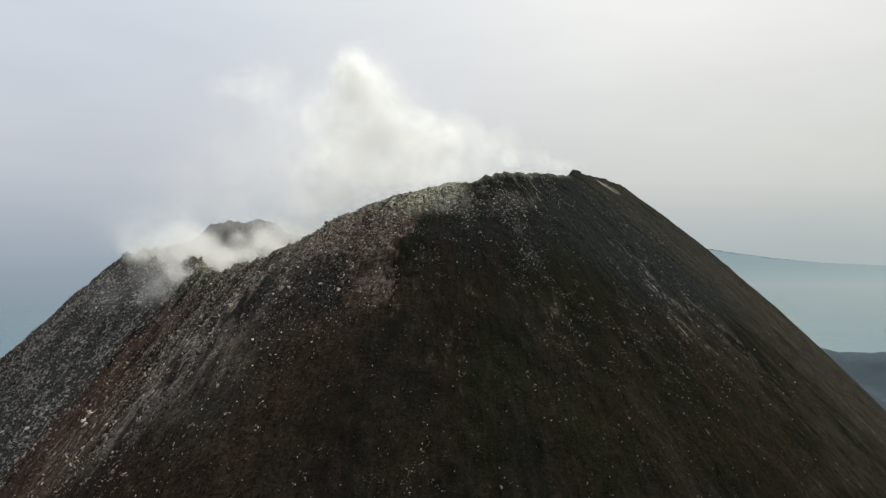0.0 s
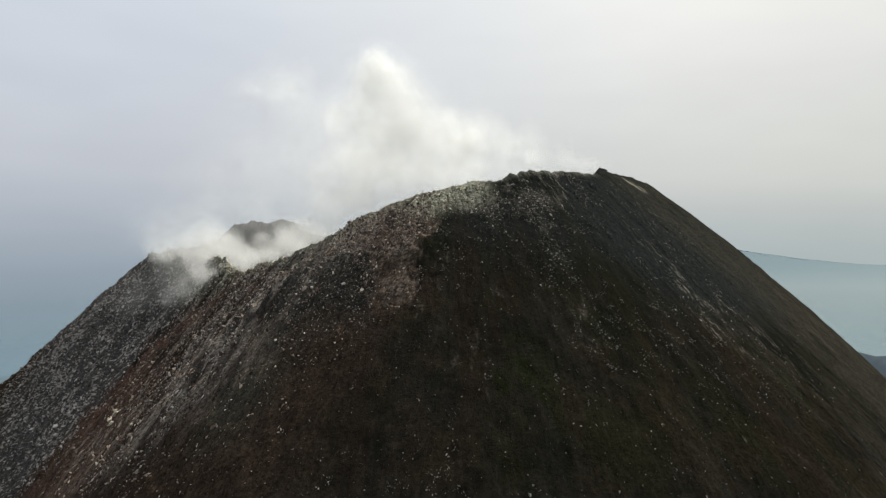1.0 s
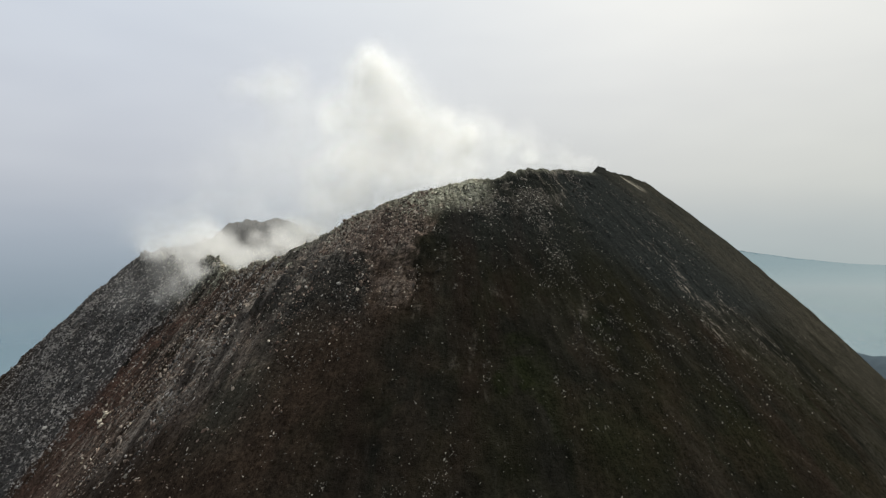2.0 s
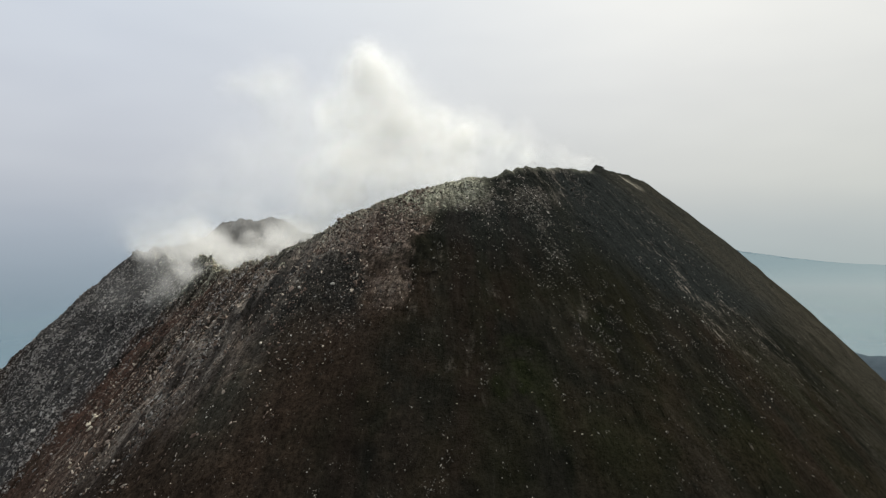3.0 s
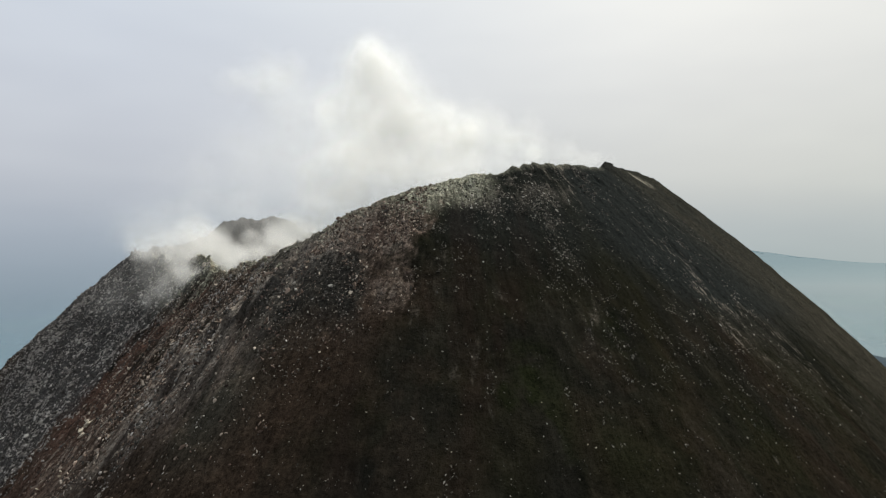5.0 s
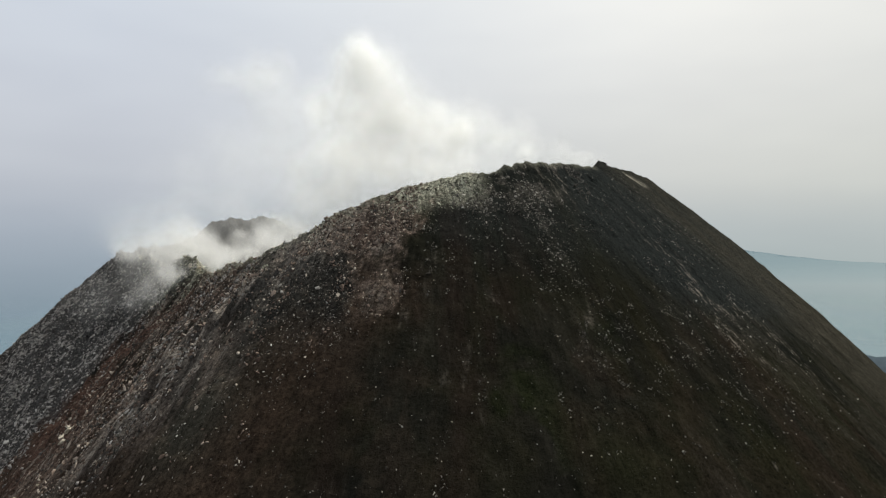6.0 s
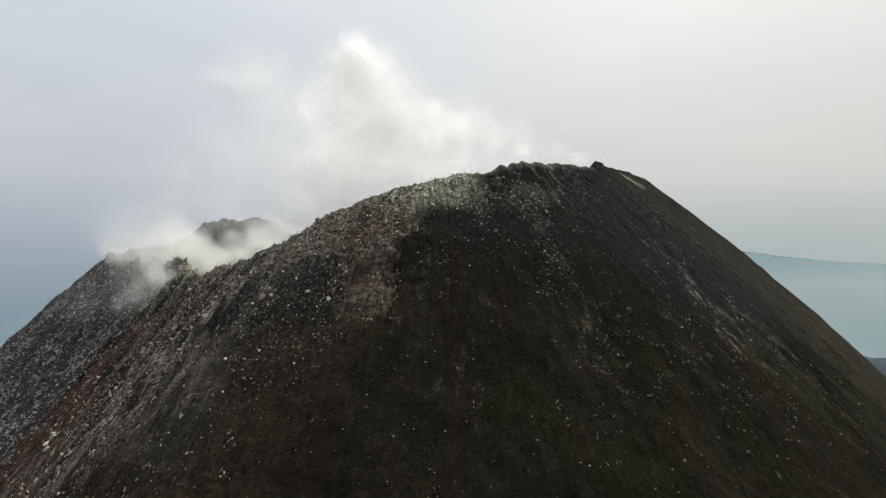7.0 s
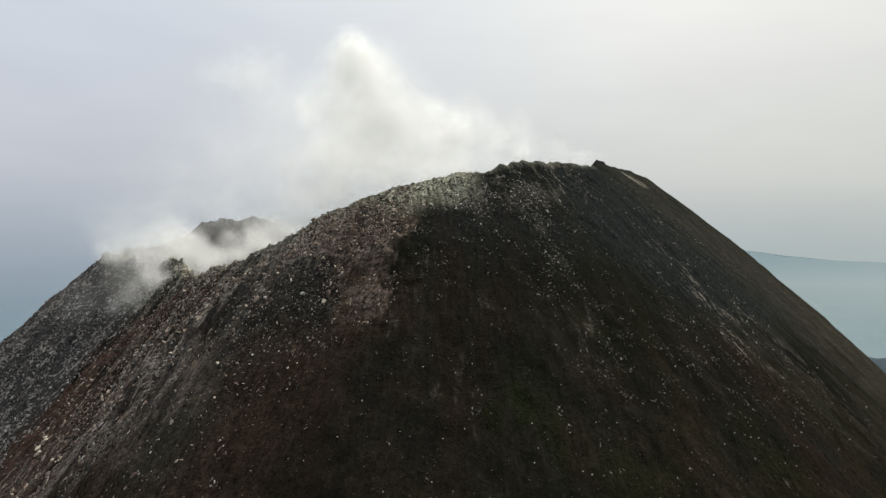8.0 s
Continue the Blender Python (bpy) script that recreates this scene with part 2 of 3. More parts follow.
def height(x, y):
    r, th = polar(x, y)
    rr, rz = rim(th)
    d = r - rr
    outer = cone(r, th) + (rz - cone(rr, th)) * np.exp(-np.clip(d, 0, None) / 12)
    floor = -46 + 6 * fbm(x / 30, y / 30, 3)
    inner = smooth_max(rz + 0.8 * d + 5 * fbm(x / 9, y / 9, 3) * step(0, 8, -d), floor, 8)
    z = np.where(d > 0, outer, inner)
    apron = -140 - (r - 250) * 0.165 + 10 * fbm(x / 80, y / 80, 4)
    z = smooth_max(z, apron, 22)
    old_rim = np.exp(-(((r - 365) / 32) ** 2)) * step(80, 100, th) * step(170, 150, th)
    z = z + old_rim * (58 + 9 * fbm(x / 40, y / 40, 4))
    calm = step(-22, -13, th) * step(8, 1, th) * step(16, 6, np.abs(d))
    rocky = step(-40, -54, th) + 0.6 * step(14, 3, np.abs(d)) * step(40, 25, th) * (1 - 0.85 * calm) + 0.5 * step(-7, -20, th)
    arc = np.radians(th) * 100
    gully = ridged(arc / 7.0, r / 45) * 0.9 + ridged(arc / 2.2 + 40, r / 9) * 0.12
    near = np.exp(-np.clip(r - 250, 0, None) / 100) * (1 - 0.35 * step(-98, -108, th))
    lump = fbm(x / 6 + 3, y / 6, 4, 0.55) * (0.7 + 1.3 * rocky) + fbm(x / 2.4, y / 2.4 + 8, 3, 0.65) * (0.2 + 1.1 * rocky)
    ragged = fbm(x / 3.5 + 50, y / 3.5, 3, 0.6) * (1.5 - 0.8 * step(-14, -6, th) - 0.4 * step(28, 40, th)) * np.exp(-np.abs(d) / 3)
    rib = np.exp(-((th - shoulder(r)) / 4.5) ** 2) * step(204, 184, r) * step(132, 150, r)
    lump = lump + rib * (1.0 + 2.4 * ridged(arc / 1.9, r / 14))
    lump = lump + 0.9 * fbm(x / 1.9 + 21, y / 1.9, 2, 0.6) * step(-20, -15, th) * step(3, -1, th) * step(182, 168, r)
    lump = lump + 1.1 * ridged(arc / 1.6 + 11, r / 13) * step(-58, -48, th) * step(-9, -16, th) * step(205, 180, r)
    z = z + near * (gully * step(0, 12, d) + (lump + ragged) * (1 - 0.5 * calm) - 0.35 * calm)
    return z + EYE


def masks(x, y):
    """Where the slope is taupe, rusty, grey, black, pale or coated with sulphur."""
    r, th = polar(x, y)
    d = r - rim(th)[0]
    wob = fbm(x / 14, y / 14, 4)
    arc = np.radians(th) * 100
    streak = ridged(arc / 2.2, r / 30)
    patch = fbm(x / 7 + 31, y / 7, 4, 0.6)
    blotch = fbm(x / 9 + 5, y / 9 + 60, 4, 0.65)
    dash = ridged(arc / 0.9 + 9, r / 4.5)
    run = ridged(arc / 1.5 + 21, r / 16)
    th2 = th + 2.2 * wob + 1.2 * streak
    clods = fbm(x / 1.5 + 7, y / 1.5, 3, 0.6)

    def band(radii, angles, width, wander=1.0):
        """A strip that runs down the slope."""
        return np.exp(-((th + wander * (0.9 * wob + 0.5 * streak) - np.interp(r, radii, angles)) / width) ** 2)

    def spot(r0, th0, length, width):
        return np.exp(-(((r - r0 + 2.5 * wob) / length) ** 2) - ((th - th0 + 0.5 * streak) / width) ** 2)

    # the taupe shoulder ends in a crisp edge against the dark ash
    edge = np.interp(r, [125, 137, 141, 150, 159, 172, 177, 182, 200], [8, 5, 2.8, 0.9, -0.3, -0.6, -1.6, -3.6, -6])
    cut = th + 0.7 * wob + 0.9 * streak + 0.5 * dash - edge
    inside = step(0.5, -0.5, cut / (1 + 3.0 * step(172, 184, r)))
    left = np.interp(r, [140, 152, 156, 160, 170, 180], [-16, -14, -9, -5.2, -4.0, -3.6])
    brown = inside * step(-1.3, 1.0, th + 1.3 * wob + streak - left) * step(183, 168, r + 10 * wob)
    # blotchy taupe; shadowed pits between pale clods are painted by thinning it
    brown = brown * (0.5 + 0.5 * step(-0.25, 0.1, blotch)) * (0.2 + 0.8 * step(-0.2, 0.12, clods + 0.4 * patch))
    brown = brown + 0.6 * (0.35 + 0.65 * step(-38, -28, th2 - 0.6 * (170 - r))) * step(-62, -56, th2) * step(-9, -14, th2) * step(196, 176, r) * step(-0.45, 0.15, run + 0.5 * patch)
    black = 1.6 * step(1.0, -1.0, th + 1.3 * wob + streak - left) * step(-15.5, -11.5, th2) * step(150, 157, r + 4 * wob) * step(186, 166, r + 10 * wob)
    black = black + 0.85 * np.maximum(spot(151, -4.6, 4.5, 1.7), spot(146, -3.9, 2.5, 1.2)) + 0.7 * band([150, 185], [-17.5, -16.5], 1.2) * step(150, 158, r) * step(190, 178, r)
    umber = step(1, -1, (th2 - edge) / 4.0) * step(158, 172, r) + (0.10 + 0.25 * step(0.0, 0.4, patch + wob)) * step(152, 185, r) * step(46, 30, th2)
    umber = umber * (1 - 0.4 * band([164, 176, 190, 205], [-11, -13.5, -13, -12], 3.2) * step(162, 170, r) * step(206, 190, r))
    scree = np.interp(r, [115, 127, 147, 156, 171, 188], [-50, -54, -57, -54.5, -56.5, -57])
    grey = step(2.0, -2.0, th2 - scree - 2.5) * step(235, 195, r)
    grey = grey + 0.45 * np.exp(-((th2 - shoulder(r)) / 5) ** 2) * step(205, 178, r)
    rust = band([128, 135, 146, 155, 163, 172, 185], [-33, -41, -48.5, -49.5, -51, -50, -48], 7.5) * step(-0.7, 0.0, patch + 0.8 * streak)
    rust = rust + 0.5 * band([150, 160, 175, 195], [-36, -39, -40, -38], 8) * step(150, 160, r) + 0.4 * spot(151, -5, 6, 2.5)
    rust = np.maximum(rust, 0.5 * np.exp(-((th2 + 26) / 8) ** 2) * step(156, 140, r)) * (0.45 + 0.55 * step(180, 160, r)) * step(215, 190, r)
    ridge = np.exp(-((th2 - shoulder(r)) / 4.5) ** 2) * step(196, 176, r) * step(144, 152, r)
    pale = 0.9 * ridge * step(-0.3, 0.3, patch + 0.7 * run)
    pale = pale + 0.7 * step(-52, -46, th2) * step(-10, -16, th2) * step(192, 166, r) * step(0.24, 0.5, run + 0.45 * patch)
    pale = pale + 0.35 * step(-26, -18, th2) * step(-1, -3, th2) * step(24, 6, d) * step(-0.1, 0.4, blotch + 0.6 * dash)
    pale = pale + 0.45 * band([150, 177], [-2.4, -2.2], 1.1) * step(180, 168, r) * step(152, 158, r) * step(-0.25, 0.2, patch + 0.4 * dash)
    # rubble below the summit and streaks down the dark side
    pale = pale + 0.6 * (band([118, 126, 140], [17.5, 16.5, 15], 1.0) + band([112, 124, 138], [24, 21.5, 19.5], 2.4)) * step(24, 8, d) * step(-0.1, 0.35, 0.7 * dash + 0.5 * patch)
    pale = pale + 0.35 * step(2, 6, th2) * step(16, 12, th2) * step(22, 6, d) * step(0.05, 0.35, patch + 0.4 * dash)
    pale = pale + 0.2 * band([146, 158, 169, 181], [14.2, 12.4, 13.1, 12.8], 0.7) * step(142, 152, r) * step(186, 176, r) * step(-0.1, 0.4, patch + 0.8 * run)
    for r0, th0 in ((152, 2.8), (163, 2.5), (175, 1.0), (178, 2.0), (173.5, 6.5), (179, 0.4), (186, 4.4), (191, 3.0)):
        pale = pale + 0.28 * spot(r0, th0, 3.0, 0.6) * step(0.1, 0.45, dash + 0.4 * patch)
    flank = band([140, 152, 157, 163, 167, 177], [30.5, 30.2, 31.3, 35, 37, 39.4], 2.2) * step(140, 146, r) * step(186, 176, r)
    flank = flank + band([155, 165, 180], [29.4, 28.9, 28.4], 1.6) * step(155, 160, r) * step(182, 174, r) + 0.6 * band([148, 165], [63.4, 62.8], 0.7) * step(146, 150, r) * step(168, 162, r)
    short = ridged(arc / 0.55 + 3, r / 2.6) + 0.35 * patch
    pale = pale + 0.8 * flank * step(0.30, 0.5, short) + 0.6 * step(16, 24, th) * step(70, 58, th) * step(30, 45, d + 0.8 * np.abs(th - 34)) * step(0.74, 0.86, short)
    pale = pale + 0.6 * step(26, 32, th) * step(62, 50, th) * step(5, 10, d) * step(46, 26, d) * step(0.56, 0.7, short)
    crust = np.exp(-((th + wob - 66.5 - (r - 96) * 0.5) / 1.4) ** 2) * step(94, 96, r) * step(107, 100, r)
    pale = pale + crust
    # tan and yellow ground baked by the vents
    vent = 1.2 * spot(119, -52.5, 5, 3.5) + 0.8 * spot(119, -57, 4, 3.0)
    pale = pale + 0.9 * vent * step(-0.3, 0.1, patch + 0.5 * dash)
    rust = rust + 0.5 * spot(117, -57, 2.5, 3.5)
    sulphur = step(16, 4, d) * step(-4.5, -1.5, th2) * step(8.5, 4.5, th2) * (0.55 + 0.45 * step(-0.25, 0.15, patch + 0.4 * dash)) + 0.25 * step(7, 1, d) * step(-14, -10, th2) * step(0, -3, th2)
    sulphur = sulphur + 0.45 * step(9, 1, d) * step(-85, -65, th2) * step(-5, -10, th2) * step(-0.2, 0.2, patch) + 0.5 * np.exp(-((th2 + 56) / 5) ** 2 - ((r - 124) / 9) ** 2)
    sulphur = sulphur + 0.4 * step(3, -1, d) * step(50, 30, th) * step(-100, -90, th) + 0.4 * crust
    slate = step(16, 30, th2) * step(178, 148, r + 8 * wob) + 0.5 * step(0, 4, th2) * step(165, 148, r + 8 * wob)
    olive = 0.75 * step(36, 66, th2) * (0.6 + 0.4 * step(0.4, -0.4, wob + patch)) + 0.35 * step(24, 30, th2) * step(155, 170, r) * step(0.3, -0.2, wob - patch)
    olive = olive + 1.1 * band([164, 176, 190, 205], [-11, -13.5, -13, -12], 3.0) * step(162, 170, r) * step(206, 186, r) + 0.05 * step(0.0, 0.45, wob - patch) * step(165, 195, r)
    green = np.maximum.reduce([spot(193, 6.8, 14, 2.6), 0.6 * spot(203, 11.5, 8, 2.4), 0.6 * spot(178, 14.5, 7, 1.6), 0.45 * spot(196, 22, 9, 3), 0.5 * spot(184, 33, 8, 3)]) * step(-0.4, 0.1, patch + wob)
    # the old rim's ground, which takes the painted haze colour
    haze_blue = step(215, 250, r) * step(75, 90, th) * step(180, 170, th)
    out = {k: np.clip(v, 0, 1) for k, v in (("brown", brown), ("rust", rust), ("grey", grey), ("pale", pale), ("sulphur", sulphur), ("olive", olive), ("umber", umber), ("slate", slate), ("black", black), ("green", green), ("haze_blue", haze_blue))}
    return out | {"across": np.abs(arc * 1.2), "down": r}


def sheet(name, verts, faces, mat, smooth=True):
    mesh = bpy.data.meshes.new(name)
    mesh.vertices.add(len(verts))
    mesh.vertices.foreach_set("co", np.ascontiguousarray(verts, dtype=np.float32).ravel())
    k = faces.shape[1]
    mesh.loops.add(faces.size)
    mesh.loops.foreach_set("vertex_index", faces.astype(np.int32).ravel())
    mesh.polygons.add(len(faces))
    mesh.polygons.foreach_set("loop_start", np.arange(0, faces.size, k, dtype=np.int32))
    mesh.update(calc_edges=True)
    mesh.polygons.foreach_set("use_smooth", np.full(len(faces), smooth))
    mesh.materials.append(mat)
    return new(name, mesh)


def grid_faces(rows, cols, wrap=False):
    i, j = np.meshgrid(np.arange(rows - 1), np.arange(cols if wrap else cols - 1), indexing="ij")
    k = (j + 1) % cols
    return np.stack([i * cols + j, (i + 1) * cols + j, (i + 1) * cols + k, i * cols + k], -1).reshape(-1, 4)


def volcano():
    th = np.concatenate([np.arange(-140, -100, 0.3), np.arange(-100, 100, 0.15), np.arange(100, 220, 1.0)])
    r = np.concatenate([np.arange(1, 86, 5), np.arange(86, 226, 0.4), np.arange(226, 300, 1.6), np.arange(300, 1400, 14)])
    rg, tg = np.meshgrid(r, np.radians(th), indexing="ij")
    x, y = CX + rg * np.sin(tg), CY - rg * np.cos(tg)
    x, y = x.ravel(), y.ravel()
    ob = sheet("ground", np.stack([x, y, height(x, y)], -1), grid_faces(len(r), len(th), True)[:, ::-1], TEPHRA)
    for key, values in masks(x, y).items():
        ob.data.attributes.new(key, "FLOAT", "POINT").data.foreach_set("value", values.astype(np.float32))
    return tagged(ob, "steep volcanic cone of dark brown ash and scoria with a broken crater rim", "volcano", kind="structure")


volcano()


def sea():
    a = np.radians(np.arange(0, 360, 3))
    r = np.array([5.0, 400, 800, 1200, 1800, 2600, 3600, 4700])
    rg, tg = np.meshgrid(r, a, indexing="ij")
    v = np.stack([rg * np.cos(tg), rg * np.sin(tg), rg * 0], -1).reshape(-1, 3)
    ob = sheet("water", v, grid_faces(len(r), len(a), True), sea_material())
    return tagged(ob, "calm blue-grey sea fading into haze", "sea", kind="structure")


sea()


def far_island():
    u, v = np.meshgrid(np.linspace(0, 1, 160), np.linspace(0, 0.5, 30), indexing="ij")
    x, y = 700 + 2600 * u, 2600 + 900 * v
    crest = (1 + 0.03 * fbm(x / 14, y / 14, 2)) * np.interp(x, [700, 1000, 1300, 1550, 1750, 1950, 2300, 3300], [120, 165, 172, 138, 112, 88, 70, 20])
    z = crest * np.sin(np.pi * np.clip(v, 0, 1)) ** 0.6 * (1 + 0.05 * fbm(x / 120, y / 120, 5)) - 3
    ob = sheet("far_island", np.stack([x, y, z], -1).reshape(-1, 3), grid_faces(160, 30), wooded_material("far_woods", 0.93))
    return tagged(ob, "long low wooded island, pale blue in the haze", "island")


far_island()


# ---- stones ----
def rock_mesh(name, seed, detail, mat):
    rng = random.Random(seed)
    bm = bmesh.new()
    bmesh.ops.create_icosphere(bm, subdivisions=detail, radius=1.0)
    sx, sy, sz = rng.uniform(0.8, 1.3), rng.uniform(0.7, 1.1), rng.uniform(0.5, 0.85)
    off = Vector((rng.uniform(-9, 9), rng.uniform(-9, 9), rng.uniform(-9, 9)))
    cuts = [(Vector((rng.gauss(0, 1), rng.gauss(0, 1), rng.gauss(0, 1))).normalized(), rng.uniform(0.28, 0.7)) for _ in range(9)]
    for vert in bm.verts:
        p = vert.co * (1 + 0.35 * noise.noise(vert.co * 1.1 + off))
        for normal, far in cuts:
            over = p.dot(normal) - far
            if over > 0:
                p = p - normal * over * 0.96
        vert.co = Vector((p.x * sx, p.y * sy, p.z * sz))
    mesh = bpy.data.meshes.new(name)
    bm.to_mesh(mesh)
    bm.free()
    mesh.materials.append(mat)
    return mesh


SHAPES = []
for k in range(12):
    me = rock_mesh("stone_shape", 100 + k, 1, PALE_ROCK)
    co = np.empty(len(me.vertices) * 3)
    me.vertices.foreach_get("co", co)
    tri = np.array([p.vertices[:] for p in me.polygons])
    SHAPES.append((co.reshape(-1, 3), tri))
    bpy.data.meshes.remove(me)


def spread(rng, count, th, d, size, sigma=0.55, clump=0.0, streaky=0.0, fade=0.5, nest=0.0):
    """Places for stones by azimuth and distance outside the rim, thinning out towards the edges, with their sizes."""
    n = int(count * (30 if nest else 6))
    a = rng.uniform(*th, n) + rng.randn(n) * 0.08 * (th[1] - th[0])
    q = d[0] + (d[1] - d[0]) * rng.uniform(0, 1, n) * rng.uniform(fade, 1.15, n)
    r = q + rim((a + 180) % 360 - 180)[0]
    x, y = CX + r * np.sin(np.radians(a)), CY - r * np.cos(np.radians(a))
    keep = rng.uniform(0, 1, n) < (r / 200) ** 1.0
    if clump:
        keep &= fbm(x / 7 + 31, y / 7, 4, 0.6) + 0.15 * rng.randn(n) > clump * 0.25
    if nest:
        keep &= fbm(x / 2.2 + 11, y / 2.2, 2, 0.5) + 0.5 * fbm(x / 15, y / 15 + 4, 2) + 0.05 * rng.randn(n) > nest
    if streaky:
        keep &= ridged(np.radians(a) * 100 / 2.2, r / 30) + 0.12 * rng.randn(n) > streaky * 0.25
    x, y = x[keep][:count], y[keep][:count]
    return x, y, size * np.exp(sigma * rng.randn(len(x)))


def stones(name, label, mat, seed, *places):
    rng = np.random.RandomState(seed)
    vs, fs, base = [], [], 0
    for place in places:
        x, y, s = spread(rng, **place)
        s = np.clip(s, 0.06, 1.0)
        z = height(x, y)
        for k, (co, tri) in enumerate(SHAPES):
            sel = np.arange(len(x)) % len(SHAPES) == k
            n = int(sel.sum())
            if not n:
                continue
            # each stone lies flat on the slope, its long side more or less down the fall line
            out = np.stack([x[sel] - CX, y[sel] - CY, np.zeros(n)], -1)
            out /= np.linalg.norm(out, axis=1)[:, None]
            fall = out * 0.77 - np.array([0, 0, 0.64])
            up = out * 0.64 + np.array([0, 0, 0.77]) + 0.45 * rng.randn(n, 3)
            up /= np.linalg.norm(up, axis=1)[:, None]
            way = fall + 0.7 * rng.randn(n, 3)
            way -= up * np.sum(way * up, 1)[:, None]
            way /= np.linalg.norm(way, axis=1)[:, None]
            turn = np.stack([way, np.cross(up, way), up], -1)
            size = np.stack([rng.uniform(0.85, 1.45, n), rng.uniform(0.7, 1.1, n), rng.uniform(0.65, 1.1, n)], -1)
            v = np.einsum("nkj,nij->nki", co[None] * size[:, None, :], turn) * s[sel][:, None, None]
            v = v + np.stack([x[sel], y[sel], z[sel] + 0.2 * s[sel]], -1)[:, None, :]
            vs.append(v.reshape(-1, 3))
            fs.append((tri[None] + base + (np.arange(n) * len(co))[:, None, None]).reshape(-1, 3))
            base += n * len(co)
    ob = sheet(name, np.concatenate(vs), np.concatenate(fs), mat, False)
    return tagged(ob, label, "stones", kind="stuff")


stones("scattered_stones", "small pale stones scattered over the dark ash slope", PALE_ROCK, 3,
       dict(count=3400, th=(-24, 28), d=(8, 98), size=0.105, sigma=0.45, fade=0.9),
       dict(count=260, th=(30, 58), d=(0, 95), size=0.11, sigma=0.5, fade=0.9),
       dict(count=260, th=(-26, 50), d=(5, 95), size=0.19, sigma=0.3, fade=0.9),
       dict(count=2200, th=(13, 29), d=(1, 24), size=0.17, clump=0.2, streaky=0.25),
       dict(count=900, th=(27.5, 40), d=(32, 80), size=0.16, sigma=0.4, clump=0.25, nest=0.1),
       dict(count=500, th=(11.5, 15), d=(18, 60), size=0.15, streaky=0.2),
       dict(count=1500, th=(1, 15), d=(3, 32), size=0.18, clump=0.2),
       dict(count=4600, th=(-8, 30), d=(2, 95), size=0.13, sigma=0.45, fade=0.7, nest=0.34),
       dict(count=500, th=(34, 56), d=(5, 45), size=0.15, sigma=0.45, fade=0.9, nest=0.3),
       dict(count=1500, th=(-15, -4), d=(8, 46), size=0.15, sigma=0.5, fade=0.7))
stones("grey_scree", "loose grey scree covering the flank below the vents", GREY_ROCK, 4,
       dict(count=9500, th=(-88, -52), d=(-1, 90), size=0.32, sigma=0.45, fade=0.8),
       dict(count=7500, th=(-86, -52), d=(-1, 80), size=0.50, sigma=0.4, fade=0.7, clump=0.1),
       dict(count=900, th=(-84, -54), d=(0, 70), size=0.80, sigma=0.25, fade=0.7, clump=0.2),
       dict(count=2600, th=(-32, -15), d=(0, 54), size=0.27, sigma=0.45, clump=0.2, streaky=0.15))
stones("rusty_rubble", "reddish-brown lava rubble on the shoulder", RUST_ROCK, 5,
       dict(count=4600, th=(-52, -10), d=(0, 55), size=0.24, clump=0.1),
       dict(count=2600, th=(-6, 0), d=(0, 40), size=0.19, clump=0.05),
       dict(count=900, th=(-14, -6), d=(0, 14), size=0.2, clump=0.05),
       dict(count=3400, th=(-50, -14), d=(6, 66), size=0.30, streaky=0.35),
       dict(count=1300, th=(-34, 1), d=(1, 22), size=0.22, clump=0.3))
stones("rim_rocks", "dark jagged rocks along the crater rim", DARK_ROCK, 6,
       dict(count=900, th=(-85, -12), d=(-3, 6), size=0.30, sigma=0.5),
       dict(count=400, th=(-12, 36), d=(-2, 4), size=0.13, sigma=0.4),
       dict(count=1100, th=(-40, 3), d=(0, 36), size=0.30, sigma=0.4, clump=0.3),
       dict(count=1800, th=(-49, -17), d=(4, 56), size=0.38, sigma=0.35, streaky=0.35))
stones("sulphur_crust", "pale yellow-grey sulphur-coated rocks on the rim", SULPHUR_ROCK, 8,
       dict(count=1200, th=(-4, 7), d=(-1, 14), size=0.17),
       dict(count=900, th=(-68, -40), d=(-3, 14), size=0.30),
       dict(count=420, th=(-36, -10), d=(-2, 8), size=0.19))


